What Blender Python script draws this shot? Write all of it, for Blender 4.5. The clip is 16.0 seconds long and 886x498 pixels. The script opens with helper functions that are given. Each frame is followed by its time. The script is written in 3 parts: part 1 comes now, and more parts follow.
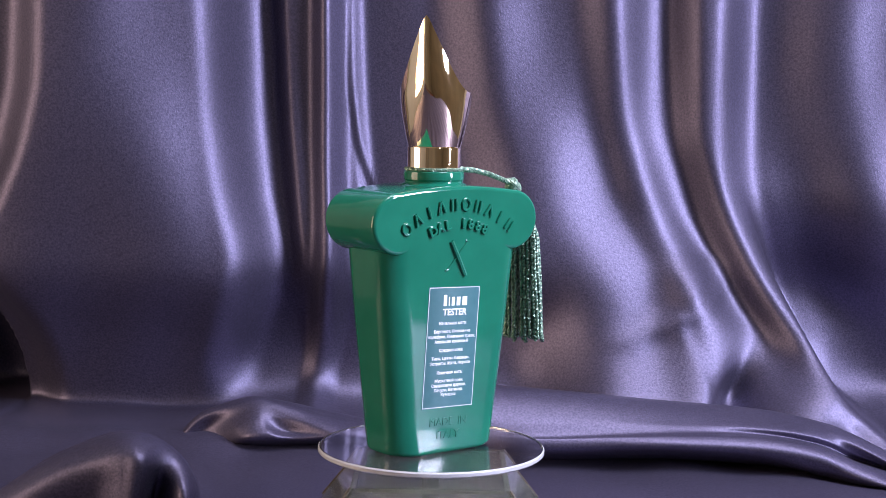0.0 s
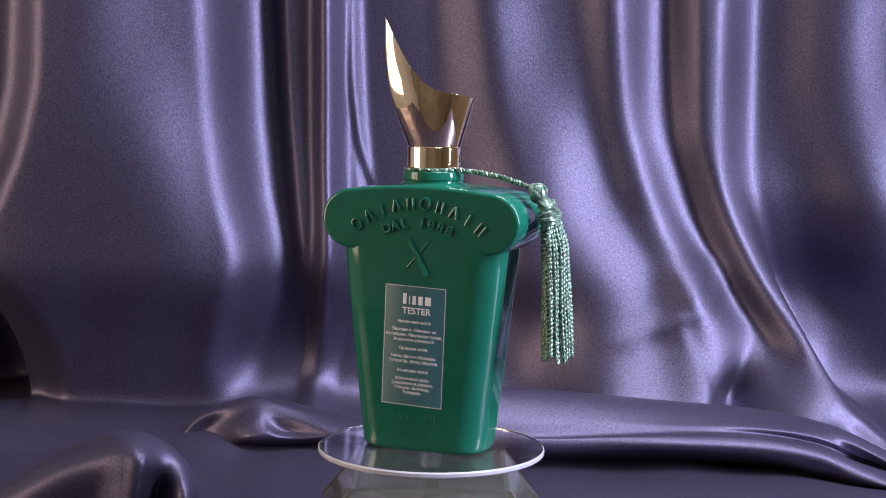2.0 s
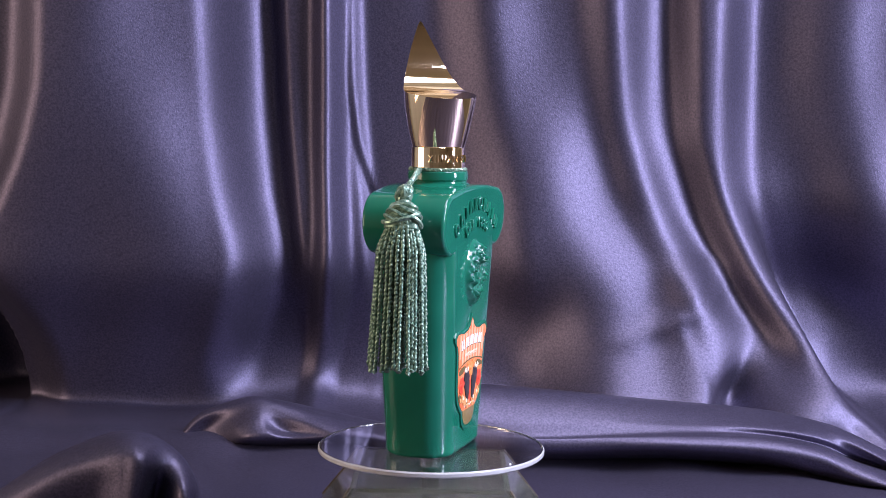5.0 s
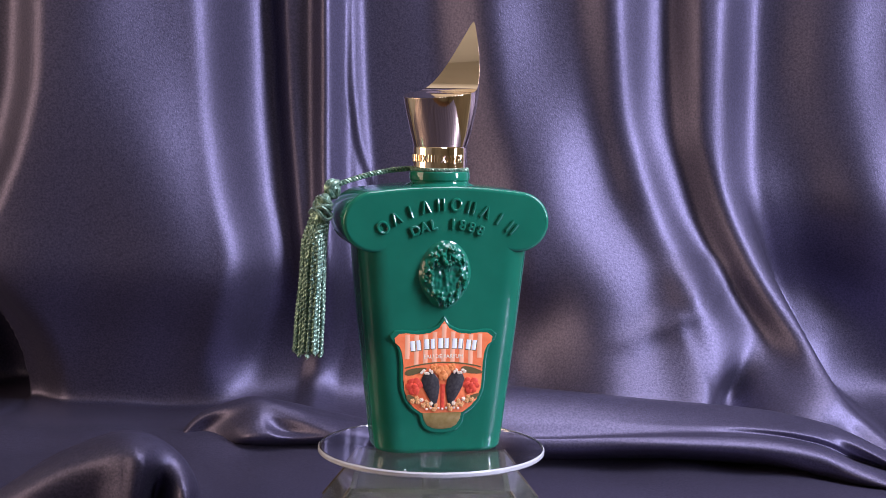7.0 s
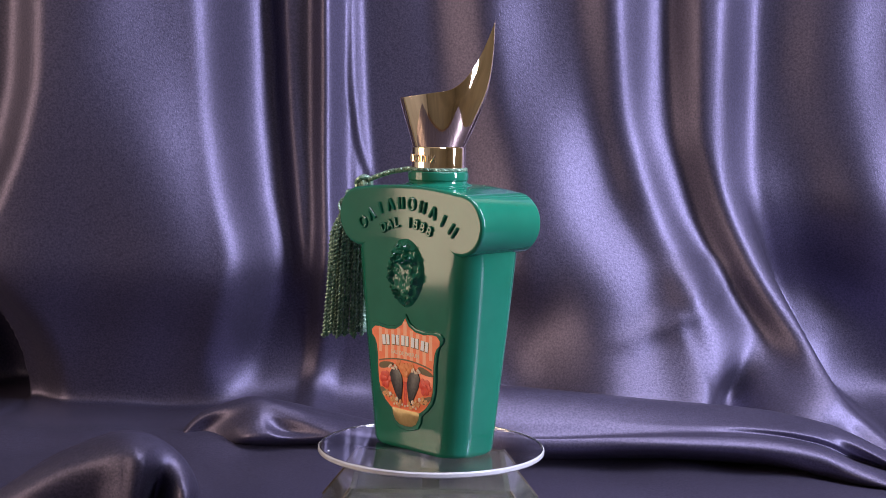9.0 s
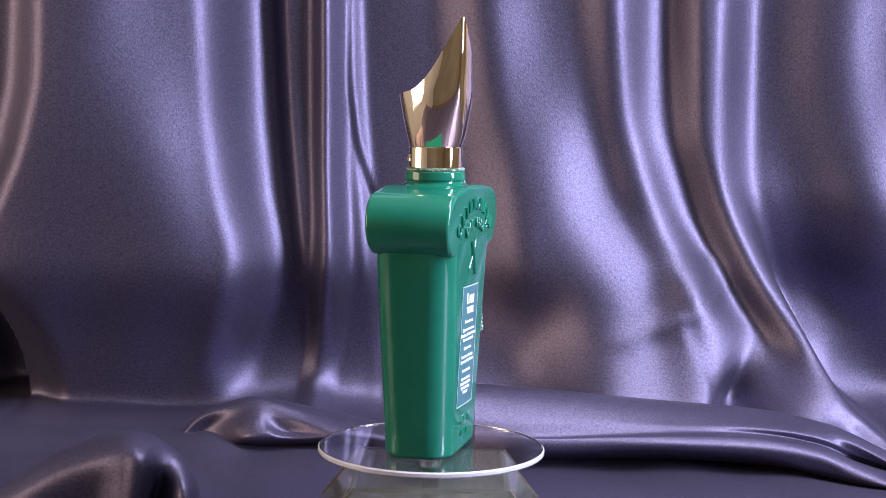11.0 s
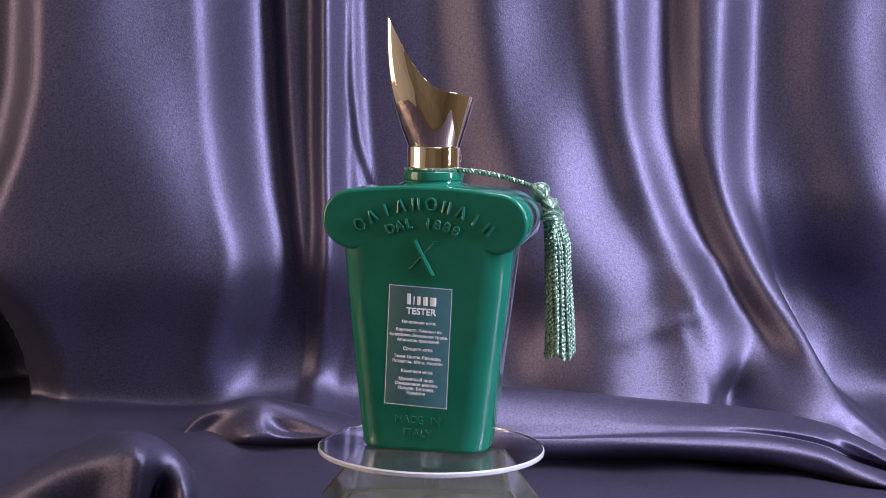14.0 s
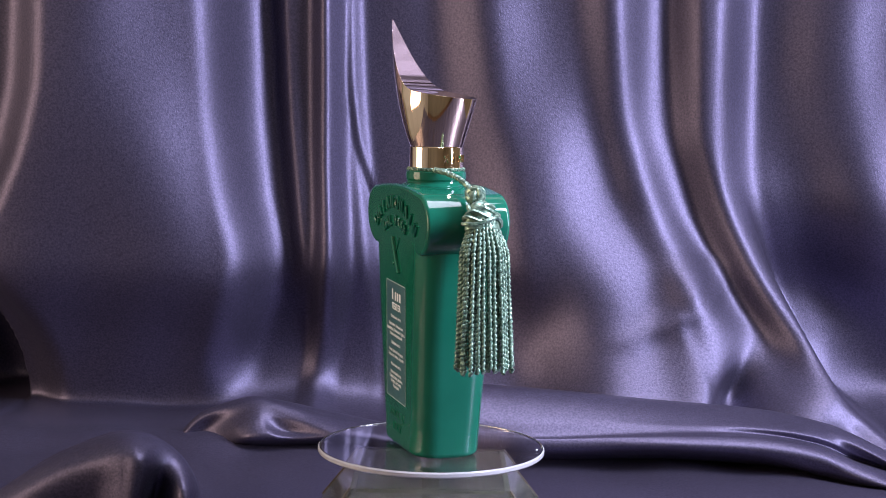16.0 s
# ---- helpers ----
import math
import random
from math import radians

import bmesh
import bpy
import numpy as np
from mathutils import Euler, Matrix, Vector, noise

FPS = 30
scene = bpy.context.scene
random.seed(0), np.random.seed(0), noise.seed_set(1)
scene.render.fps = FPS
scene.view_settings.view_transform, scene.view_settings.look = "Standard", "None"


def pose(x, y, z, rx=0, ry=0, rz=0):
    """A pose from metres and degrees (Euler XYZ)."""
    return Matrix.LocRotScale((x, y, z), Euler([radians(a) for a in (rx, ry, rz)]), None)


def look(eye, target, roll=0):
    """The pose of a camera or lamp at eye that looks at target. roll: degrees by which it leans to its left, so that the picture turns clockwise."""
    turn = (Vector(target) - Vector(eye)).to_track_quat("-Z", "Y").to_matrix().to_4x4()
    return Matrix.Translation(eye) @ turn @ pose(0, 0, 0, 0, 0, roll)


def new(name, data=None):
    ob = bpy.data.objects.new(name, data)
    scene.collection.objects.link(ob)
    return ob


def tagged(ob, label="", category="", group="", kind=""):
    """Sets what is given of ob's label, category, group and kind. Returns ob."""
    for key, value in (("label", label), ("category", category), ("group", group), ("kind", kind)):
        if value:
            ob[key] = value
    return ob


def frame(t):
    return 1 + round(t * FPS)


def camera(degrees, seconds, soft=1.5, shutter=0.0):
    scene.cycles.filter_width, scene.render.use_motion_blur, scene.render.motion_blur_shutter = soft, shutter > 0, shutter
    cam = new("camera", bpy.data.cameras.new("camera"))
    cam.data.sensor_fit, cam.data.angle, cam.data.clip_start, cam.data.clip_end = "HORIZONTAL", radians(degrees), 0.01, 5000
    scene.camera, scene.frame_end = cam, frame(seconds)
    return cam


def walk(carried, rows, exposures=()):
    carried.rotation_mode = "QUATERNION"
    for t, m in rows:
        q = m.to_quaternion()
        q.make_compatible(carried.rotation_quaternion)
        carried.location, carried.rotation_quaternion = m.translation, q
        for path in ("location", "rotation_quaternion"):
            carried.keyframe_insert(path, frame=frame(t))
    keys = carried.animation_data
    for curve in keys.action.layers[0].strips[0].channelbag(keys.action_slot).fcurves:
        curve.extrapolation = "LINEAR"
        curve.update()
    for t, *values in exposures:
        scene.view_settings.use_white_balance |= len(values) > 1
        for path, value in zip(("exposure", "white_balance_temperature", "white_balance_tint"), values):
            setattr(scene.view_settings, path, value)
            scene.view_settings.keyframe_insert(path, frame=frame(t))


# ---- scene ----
# ---- camera ----
cam = camera(33.3, 16.0, soft=0.85)
CAM = look((0.0, -0.6, 0.1405), (0.0 + 0.00542 * 0.6, 0.0, 0.1405 - 0.6 * math.tan(0.0983)), 1.13)
walk(cam, [(0, CAM), (16.0, CAM)],
     [(0, 0.18), (0.5, 0.07), (1.5, 0.07), (4.0, 0.05), (6.3, -0.06), (7.5, -0.08), (8.5, 0.0), (9.2, 0.04), (10.3, 0.22), (11.4, 0.40), (12.0, 0.26), (12.6, 0.16), (13.5, 0.09), (16.0, 0.07)])

# ---- world and light ----
world = bpy.data.worlds.new("room_air")
scene.world = world
world.use_nodes = True
world.node_tree.nodes["Background"].inputs[0].default_value = (0.03, 0.028, 0.026, 1)
world.node_tree.nodes["Background"].inputs[1].default_value = 0.15


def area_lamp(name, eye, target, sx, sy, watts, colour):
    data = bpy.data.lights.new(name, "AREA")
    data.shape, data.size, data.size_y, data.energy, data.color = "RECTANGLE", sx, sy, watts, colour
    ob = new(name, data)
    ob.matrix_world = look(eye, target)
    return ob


# a tall window on one side, a narrower cool strip of daylight on the other
area_lamp("window_light_warm", (-1.11, -0.22, 0.20), (0, -0.02, 0.13), 0.58, 0.66, 7.0, (1.0, 0.735, 0.54))
area_lamp("window_light_cool", (1.00, -0.34, 0.66), (0, 0.05, 0.15), 0.20, 1.30, 43.0, (0.71, 0.735, 1.0))
# an unseen lamp, added for the light that falls from above
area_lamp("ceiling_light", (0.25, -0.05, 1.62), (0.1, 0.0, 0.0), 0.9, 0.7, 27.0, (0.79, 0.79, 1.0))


# ---- materials ----
def material(name, colour, rough=0.5, metal=0.0, **more):
    m = bpy.data.materials.new(name)
    m.use_nodes = True
    b = m.node_tree.nodes["Principled BSDF"]
    b.inputs["Base Color"].default_value = (*colour, 1)
    b.inputs["Roughness"].default_value = rough
    b.inputs["Metallic"].default_value = metal
    for key, value in more.items():
        b.inputs[key.replace("_", " ")].default_value = value
    return m


def mottle(m, a, b, scale, detail=4.0, low=0.35, high=0.65, coords="Object"):
    """Two tones of base colour mixed by noise."""
    nt = m.node_tree
    tc, no, ra = nt.nodes.new("ShaderNodeTexCoord"), nt.nodes.new("ShaderNodeTexNoise"), nt.nodes.new("ShaderNodeValToRGB")
    no.inputs["Scale"].default_value, no.inputs["Detail"].default_value = scale, detail
    ra.color_ramp.elements[0].position, ra.color_ramp.elements[1].position = low, high
    ra.color_ramp.elements[0].color, ra.color_ramp.elements[1].color = (*a, 1), (*b, 1)
    nt.links.new(tc.outputs[coords], no.inputs["Vector"])
    nt.links.new(no.outputs["Fac"], ra.inputs["Fac"])
    nt.links.new(ra.outputs["Color"], nt.nodes["Principled BSDF"].inputs["Base Color"])
    return m


def relief(m, scale, strength, distance, detail=3.0, stretch=(1, 1, 1)):
    """Fine bump by noise."""
    nt = m.node_tree
    tc, mp, no, bu = (nt.nodes.new(k) for k in ("ShaderNodeTexCoord", "ShaderNodeMapping", "ShaderNodeTexNoise", "ShaderNodeBump"))
    mp.inputs["Scale"].default_value = stretch
    no.inputs["Scale"].default_value, no.inputs["Detail"].default_value = scale, detail
    bu.inputs["Strength"].default_value, bu.inputs["Distance"].default_value = strength, distance
    nt.links.new(tc.outputs["Object"], mp.inputs["Vector"])
    nt.links.new(mp.outputs["Vector"], no.inputs["Vector"])
    nt.links.new(no.outputs["Fac"], bu.inputs["Height"])
    nt.links.new(bu.outputs["Normal"], nt.nodes["Principled BSDF"].inputs["Normal"])
    return m


SATIN = relief(mottle(material("purple_satin", (0.1, 0.085, 0.26), 0.46, 0.79),
                      (0.062, 0.055, 0.089), (0.106, 0.093, 0.146), 800.0, 2.0, 0.3, 0.7), 1100.0, 0.36, 0.0004)
GREEN = mottle(material("green_lacquered_glass", (0.01, 0.15, 0.075), 0.07, Coat_Weight=0.0),
               (0.008, 0.125, 0.074), (0.0105, 0.145, 0.086), 60.0)
GOLD = relief(material("polished_gold", (0.97, 0.77, 0.54), 0.05, 1.0), 40.0, 0.02, 0.0005)
CLEAR = material("clear_acrylic", (0.97, 0.98, 0.97), 0.02, Transmission_Weight=1.0, IOR=1.3)
EDGE = material("frosted_acrylic_edge", (0.82, 0.81, 0.82), 0.25, Transmission_Weight=0.5, IOR=1.45)
HUB = material("cloudy_acrylic", (0.9, 0.89, 0.86), 0.18, Transmission_Weight=0.75, IOR=1.45)
AMBER_EDGE = material("dark_glued_edge", (0.07, 0.052, 0.036), 0.3)
FOOT = material("smoky_acrylic", (0.72, 0.73, 0.64), 0.08, Transmission_Weight=0.93, IOR=1.15)
MOTOR = material("dark_grey_plastic", (0.035, 0.037, 0.035), 0.4)
LABEL = mottle(material("slate_blue_label", (0.07, 0.16, 0.19), 0.35), (0.045, 0.135, 0.145), (0.054, 0.15, 0.163), 300.0)
INK = material("white_print", (0.85, 0.87, 0.87), 0.5)
SILVER = material("pale_border", (0.62, 0.68, 0.66), 0.4)
# the paler tone of the cord is silk highlights put into the colour
CORD = mottle(material("green_silk_cord", (0.03, 0.16, 0.09), 0.27, 0.4, Specular_IOR_Level=0.8, Sheen_Weight=0.2), (0.04, 0.115, 0.078), (0.26, 0.39, 0.27), 700.0)
CORAL = mottle(material("coral_print", (0.92, 0.2, 0.07), 0.35), (0.9, 0.19, 0.065), (0.95, 0.24, 0.09), 400.0)
PEACH = material("peach_print", (0.95, 0.46, 0.27), 0.35)
OCHRE = mottle(material("dull_gold_print", (0.32, 0.22, 0.08), 0.3, 0.3), (0.28, 0.19, 0.06), (0.36, 0.25, 0.1), 500.0)
OLIVE = material("olive_print", (0.14, 0.10, 0.035), 0.45)
RED = mottle(material("red_print", (0.7, 0.06, 0.03), 0.45), (0.62, 0.045, 0.025), (0.8, 0.09, 0.04), 700.0)
ORANGE = mottle(material("orange_print", (0.8, 0.25, 0.07), 0.45), (0.75, 0.2, 0.05), (0.85, 0.32, 0.1), 700.0)
AMBER = mottle(material("amber_print", (0.75, 0.35, 0.12), 0.45), (0.7, 0.28, 0.08), (0.8, 0.45, 0.2), 900.0)
CREAM = material("cream_print", (0.85, 0.68, 0.5), 0.45)
BLACK = mottle(material("black_print", (0.02, 0.017, 0.018), 0.4), (0.015, 0.012, 0.014), (0.05, 0.042, 0.042), 900.0)
PLASTER = mottle(material("room_plaster", (0.7, 0.66, 0.52), 0.9), (0.50, 0.46, 0.36), (0.56, 0.52, 0.41), 3.0)
DIM = mottle(material("room_brown_wall", (0.1, 0.08, 0.06), 0.9), (0.20, 0.18, 0.125), (0.26, 0.23, 0.16), 3.0)
WOOD = mottle(material("room_wood", (0.3, 0.15, 0.07), 0.5), (0.15, 0.075, 0.035), (0.22, 0.12, 0.06), 8.0)


# ---- mesh helpers ----
def smooth_by_angle(me, degrees=30):
    bm = bmesh.new()
    bm.from_mesh(me)
    bmesh.ops.recalc_face_normals(bm, faces=bm.faces)
    for f in bm.faces:
        f.smooth = True
    lim = radians(degrees)
    for e in bm.edges:
        if len(e.link_faces) == 2 and (e.calc_face_angle(0.0) > lim or max(len(f.verts) for f in e.link_faces) > 12):
            e.smooth = False
    bm.to_mesh(me)
    bm.free()


def part(name, bm, mat, parent=None, label="", at=None, angle=30):
    """One mesh object out of a bmesh or a mesh, under a thing or a part."""
    if isinstance(bm, bpy.types.Mesh):
        me = bm
    else:
        me = bpy.data.meshes.new(name)
        bm.to_mesh(me)
        bm.free()
        smooth_by_angle(me, angle)
    if mat and not me.materials:
        me.materials.append(mat)
    ob = new(name, me)
    ob.parent = parent
    if at is not None:
        ob.matrix_basis = at
    return tagged(ob, label) if label else ob


def loft(rings, cap_low=True, cap_high=True, closed=True):
    """A skin over rings of points, all of one length."""
    bm = bmesh.new()
    vs = [[bm.verts.new(p) for p in ring] for ring in rings]
    n = len(rings[0])
    for a, b in zip(vs, vs[1:]):
        for i in range(n if closed else n - 1):
            j = (i + 1) % n
            bm.faces.new((a[i], a[j], b[j], b[i]))
    if cap_low:
        bm.faces.new(vs[0][::-1])
    if cap_high:
        bm.faces.new(vs[-1])
    return bm


def lathe(profile, n=48, cap_low=True, cap_high=True):
    """profile: (radius, z) from low to high."""
    return loft([[(r * math.cos(a), r * math.sin(a), z) for a in (2 * math.pi * i / n for i in range(n))] for r, z in profile], cap_low, cap_high)


def tube(points, radius, n=8, taper=None):
    """A round rod along points."""
    pts = [Vector(p) for p in points]
    rings, side = [], None
    for i, p in enumerate(pts):
        d = (pts[min(i + 1, len(pts) - 1)] - pts[max(i - 1, 0)]).normalized()
        if side is None:
            side = d.orthogonal().normalized()
        side = (side - d * side.dot(d)).normalized()
        up = d.cross(side)
        r = radius * (taper[i] if taper else 1)
        rings.append([p + side * (r * math.cos(a)) + up * (r * math.sin(a)) for a in (2 * math.pi * k / n for k in range(n))])
    return loft(rings)


def slab(outline, depth, bevel, y0=0.0, sign=-1, steps=3):
    """A plate in the x-z plane whose front stands depth before y0 (towards sign), with rounded front edges."""
    m = len(outline)
    nor = []
    area = sum(outline[i][0] * outline[(i + 1) % m][1] - outline[(i + 1) % m][0] * outline[i][1] for i in range(m))
    o = 1 if area > 0 else -1
    for i in range(m):
        ax, az = outline[i - 1]
        bx, bz = outline[(i + 1) % m]
        tx, tz = bx - ax, bz - az
        k = math.hypot(tx, tz) or 1
        nor.append((-tz / k * o, tx / k * o))
    rings = [[(x, y0, z) for x, z in outline]]
    for s in range(steps + 1):
        a = math.pi / 2 * s / steps
        inset, y = bevel * (1 - math.cos(a)), depth - bevel + bevel * math.sin(a)
        rings.append([(x + nx * inset, y0 + sign * y, z + nz * inset) for (x, z), (nx, nz) in zip(outline, nor)])
    return loft(rings)


def lettering(text, size, depth, align="CENTER", bevel=0.0):
    """The built-in font as a mesh that lies in the x-y plane."""
    cu = bpy.data.curves.new("lettering", "FONT")
    cu.body, cu.size, cu.extrude, cu.align_x, cu.align_y = text, size, depth, align, "CENTER"
    cu.bevel_depth, cu.bevel_resolution, cu.resolution_u = bevel, 1, 3
    ob = new("lettering", cu)
    me = bpy.data.meshes.new_from_object(ob.evaluated_get(bpy.context.evaluated_depsgraph_get()))
    bpy.data.objects.remove(ob)
    bpy.data.curves.remove(cu)
    return me


# ---- room ----
def room():
    def panel(name, corners, mat):
        bm = bmesh.new()
        base = [Vector(c) for c in corners]
        n = (base[1] - base[0]).cross(base[2] - base[0]).normalized() * 0.1
        lo = [bm.verts.new(c) for c in base]
        hi = [bm.verts.new(c - n) for c in base]
        bm.faces.new(lo)
        bm.faces.new(hi[::-1])
        for i in range(4):
            bm.faces.new((lo[i], hi[i], hi[(i + 1) % 4], lo[(i + 1) % 4]))
        return tagged(part(name, bm, mat), kind="structure")
    x0, x1, y0, y1, z0, z1 = -1.6, 1.6, -2.2, 0.8, -0.85, 1.65
    panel("floor", [(x0, y0, z0), (x1, y0, z0), (x1, y1, z0), (x0, y1, z0)], WOOD)
    panel("ceiling", [(x0, y0, z1), (x0, y1, z1), (x1, y1, z1), (x1, y0, z1)], PLASTER)
    panel("wall_west", [(x0, y0, z0), (x0, y1, z0), (x0, y1, z1), (x0, y0, z1)], PLASTER)
    panel("wall_east", [(x1, y0, z0), (x1, y0, z1), (x1, y1, z1), (x1, y1, z0)], DIM)
    panel("wall_north", [(x0, y1, z0), (x1, y1, z0), (x1, y1, z1), (x0, y1, z1)], PLASTER)
    panel("wall_south", [(x0, y0, z0), (x0, y0, z1), (x1, y0, z1), (x1, y0, z0)], DIM)


room()


# ---- satin drape ----
def step(t):
    t = np.clip(t, 0, 1)
    return t * t * t * (t * (6 * t - 15) + 10)


def curve_at(knots, v):
    """A smooth line through (v, value) knots."""
    ks = sorted(knots)
    a, b = np.array([k[0] for k in ks]), np.array([k[1] for k in ks])
    fine = np.linspace(a[0], a[-1], 200)
    val = np.interp(fine, a, b)
    for _ in range(3):
        val = np.convolve(np.pad(val, 8, mode="edge"), np.ones(17) / 17, "valid")
    return np.interp(v, fine, val)


TABLE_Z = -0.060


def spline(points, n):
    """n points on a smooth line through a few knots."""
    p = np.array(points, float)
    p = np.concatenate([2 * p[:1] - p[1:2], p, 2 * p[-1:] - p[-2:-1]])
    t = np.linspace(0, len(points) - 1, n)
    i = np.minimum(t.astype(int), len(points) - 2)
    f = (t - i).reshape((-1,) + (1,) * (p.ndim - 1))
    a, b, c, d = p[i], p[i + 1], p[i + 2], p[i + 3]
    return 0.5 * (2 * b + (c - a) * f + (2 * a - 5 * b + 4 * c - d) * f ** 2 + (3 * b - a - 3 * c + d) * f ** 3)


def cloth_fold(rails, parent, n=150, m=90, seed=0):
    """A fold of cloth skinned over rails, from its hidden back over the crest to its foot."""
    grid = spline(np.stack([spline(r, n) for r in rails]), m)
    rng = np.random.RandomState(seed)
    for _ in range(10):
        k = rng.uniform(-90, 90, 2)
        grid[:, :, 1] += 0.00022 * np.sin(grid[:, :, 0] * k[0] + grid[:, :, 2] * k[1] * 1.5 + rng.uniform(0, 6.28))
    idx = np.arange(n * m).reshape(m, n)
    faces = np.stack([idx[:-1, :-1], idx[:-1, 1:], idx[1:, 1:], idx[1:, :-1]], -1).reshape(-1, 4)
    me = bpy.data.meshes.new("fold")
    me.from_pydata(grid.reshape(-1, 3).tolist(), [], faces.tolist())
    me.polygons.foreach_set("use_smooth", [True] * len(me.polygons))
    return part("fold", me, SATIN, parent)


def satin_drape():
    # the run of the cloth: over the table, then up the back
    nx, xs = 520, np.linspace(-0.50, 0.52, 520)
    sp = np.array([(-0.42, TABLE_Z), (0.22, TABLE_Z), (0.285, TABLE_Z + 0.002), (0.315, TABLE_Z + 0.012), (0.329, TABLE_Z + 0.035), (0.336, TABLE_Z + 0.08), (0.34, 0.30), (0.345, 0.50)])
    dist = np.concatenate([[0], np.cumsum(np.hypot(*np.diff(sp, axis=0).T))])
    ns = 520
    ss = np.linspace(0, dist[-1], ns)
    py, pz = np.interp(ss, dist, sp[:, 0]), np.interp(ss, dist, sp[:, 1])
    for _ in range(3):
        py = np.convolve(np.pad(py, 5, mode="reflect", reflect_type="odd"), np.ones(11) / 11, "valid")
        pz = np.convolve(np.pad(pz, 5, mode="reflect", reflect_type="odd"), np.ones(11) / 11, "valid")
    ty, tz = np.gradient(py), np.gradient(pz)
    k = np.hypot(ty, tz)
    ny, nz = -tz / k, ty / k
    X, PY = np.meshgrid(xs, py)
    PZ, NY, NZ = np.repeat(pz[:, None], nx, 1), np.repeat(ny[:, None], nx, 1), np.repeat(nz[:, None], nx, 1)
    H = np.zeros_like(X)
    foot = step((py - 0.235) / 0.085) * (0.3 + 0.7 * step((pz + 0.05) / 0.10))

    def flank(line, width, rise, z_from=-9.0, z_to=9.0, fade=0.03):
        """A slope that runs up the back: line of (z, x), rising by rise from one side to the other."""
        nonlocal H
        c = curve_at(line, pz)[:, None]
        g = step((pz - z_from) / fade + 0.5) * step((z_to - pz) / fade + 0.5) * foot
        H = H + rise * g[:, None] * (step((X - c) / width + 0.5) - 0.5)

    def ridge(line, wl, wr, height, z_from=-0.04, z_to=9.0, fade=0.03):
        nonlocal H
        c = curve_at(line, pz)[:, None]
        g = step((pz - z_from) / fade + 0.5) * step((z_to - pz) / fade + 0.5) * step((py - 0.235) / 0.085)
        d = X - c
        H = H + height * g[:, None] * np.exp(-(d / np.where(d < 0, wl, wr)) ** 2)

    # folds of the back, from one side to the other
    flank([(0.200, -0.246), (0.147, -0.248), (0.104, -0.259), (0.065, -0.277), (0.028, -0.297)], 0.032, 0.0170)
    flank([(0.201, -0.169), (0.131, -0.165), (0.078, -0.158), (0.035, -0.147), (0.002, -0.143), (-0.031, -0.150)], 0.107, -0.0280, 0.07, 9.0, 0.20)
    flank([(0.202, -0.102), (0.132, -0.097), (0.068, -0.090), (0.018, -0.083), (-0.018, -0.082)], 0.016, 0.0110, 0.03, 9.0, 0.07)
    flank([(0.203, -0.076), (0.115, -0.075), (0.051, -0.072), (-0.026, -0.079), (-0.055, -0.085)], 0.016, 0.0130)
    flank([(0.203, -0.064), (0.097, -0.062), (0.026, -0.058), (-0.047, -0.069)], 0.020, -0.0170)
    flank([(0.203, -0.057), (0.151, -0.056), (0.115, -0.051), (0.087, -0.042), (0.055, -0.029)], 0.006, 0.0040)
    flank([(0.204, -0.054), (0.133, -0.050), (0.062, -0.041), (-0.047, -0.032)], 0.018, -0.0095)
    flank([(0.205, 0.012), (0.135, 0.022), (0.082, 0.034), (0.020, 0.042), (-0.023, 0.036)], 0.056, 0.0200)
    flank([(0.205, 0.043), (0.153, 0.060), (0.093, 0.087), (0.040, 0.115), (-0.007, 0.127)], 0.075, -0.0115)
    flank([(0.206, 0.096), (0.136, 0.107), (0.090, 0.122), (0.041, 0.151)], 0.039, 0.0120)
    flank([(0.207, 0.124), (0.126, 0.127), (0.073, 0.141), (0.030, 0.169), (0.001, 0.188)], 0.048, -0.0215)
    flank([(0.207, 0.153), (0.120, 0.158), (0.066, 0.176), (0.016, 0.201), (-0.009, 0.220)], 0.029, 0.0165)
    flank([(0.208, 0.188), (0.092, 0.190), (0.031, 0.212), (-0.020, 0.237), (-0.052, 0.267)], 0.040, -0.0220, 0.01, 9.0, 0.07)
    flank([(0.209, 0.233), (0.121, 0.237), (0.050, 0.258), (-0.004, 0.289)], 0.071, 0.0200)
    flank([(0.210, 0.283), (0.104, 0.292), (-0.003, 0.322)], 0.086, -0.0070)
    lobe_z, lobe_x = [(-0.042, 0.218)][0]
    pit_z, pit_x = [(-0.039, 0.181)][0]
    # small creases where the cloth gathers
    ridge([(0.030, 0.164), (0.010, 0.148), (-0.006, 0.122)], 0.018, 0.008, 0.0020, -0.005, 0.045, 0.02)
    ridge([(0.031, 0.177), (0.014, 0.168), (0.005, 0.147)], 0.016, 0.007, 0.0016, 0.0, 0.045, 0.015)
    ridge([(0.004, 0.149), (-0.016, 0.158), (-0.039, 0.168)], 0.016, 0.006, 0.0018, -0.04, 0.014, 0.012)
    # the cloth hangs true on the whole
    t = (xs - xs.mean()) / np.ptp(xs)
    inner = np.abs(xs) < 0.34
    k1, k0 = np.polyfit(t[inner], H[pz > 0.05][:, inner].mean(0), 1)
    H = H - 0.85 * (k0 + k1 * t)[None, :] * foot[:, None]
    # on one side a loose belly falls back under itself, on the other a ramp runs forward
    belly = curve_at([(0.202, -0.130), (0.132, -0.126), (0.079, -0.118), (0.043, -0.108), (0.003, -0.118), (-0.030, -0.132)], pz)[:, None]
    back_zone = step((py - 0.20) / 0.12)[:, None]
    keen = curve_at([(0.102, 0.185), (0.074, 0.194), (0.042, 0.207), (0.002, 0.226), (-0.030, 0.240), (-0.047, 0.259), (-0.061, 0.278)], pz)[:, None]
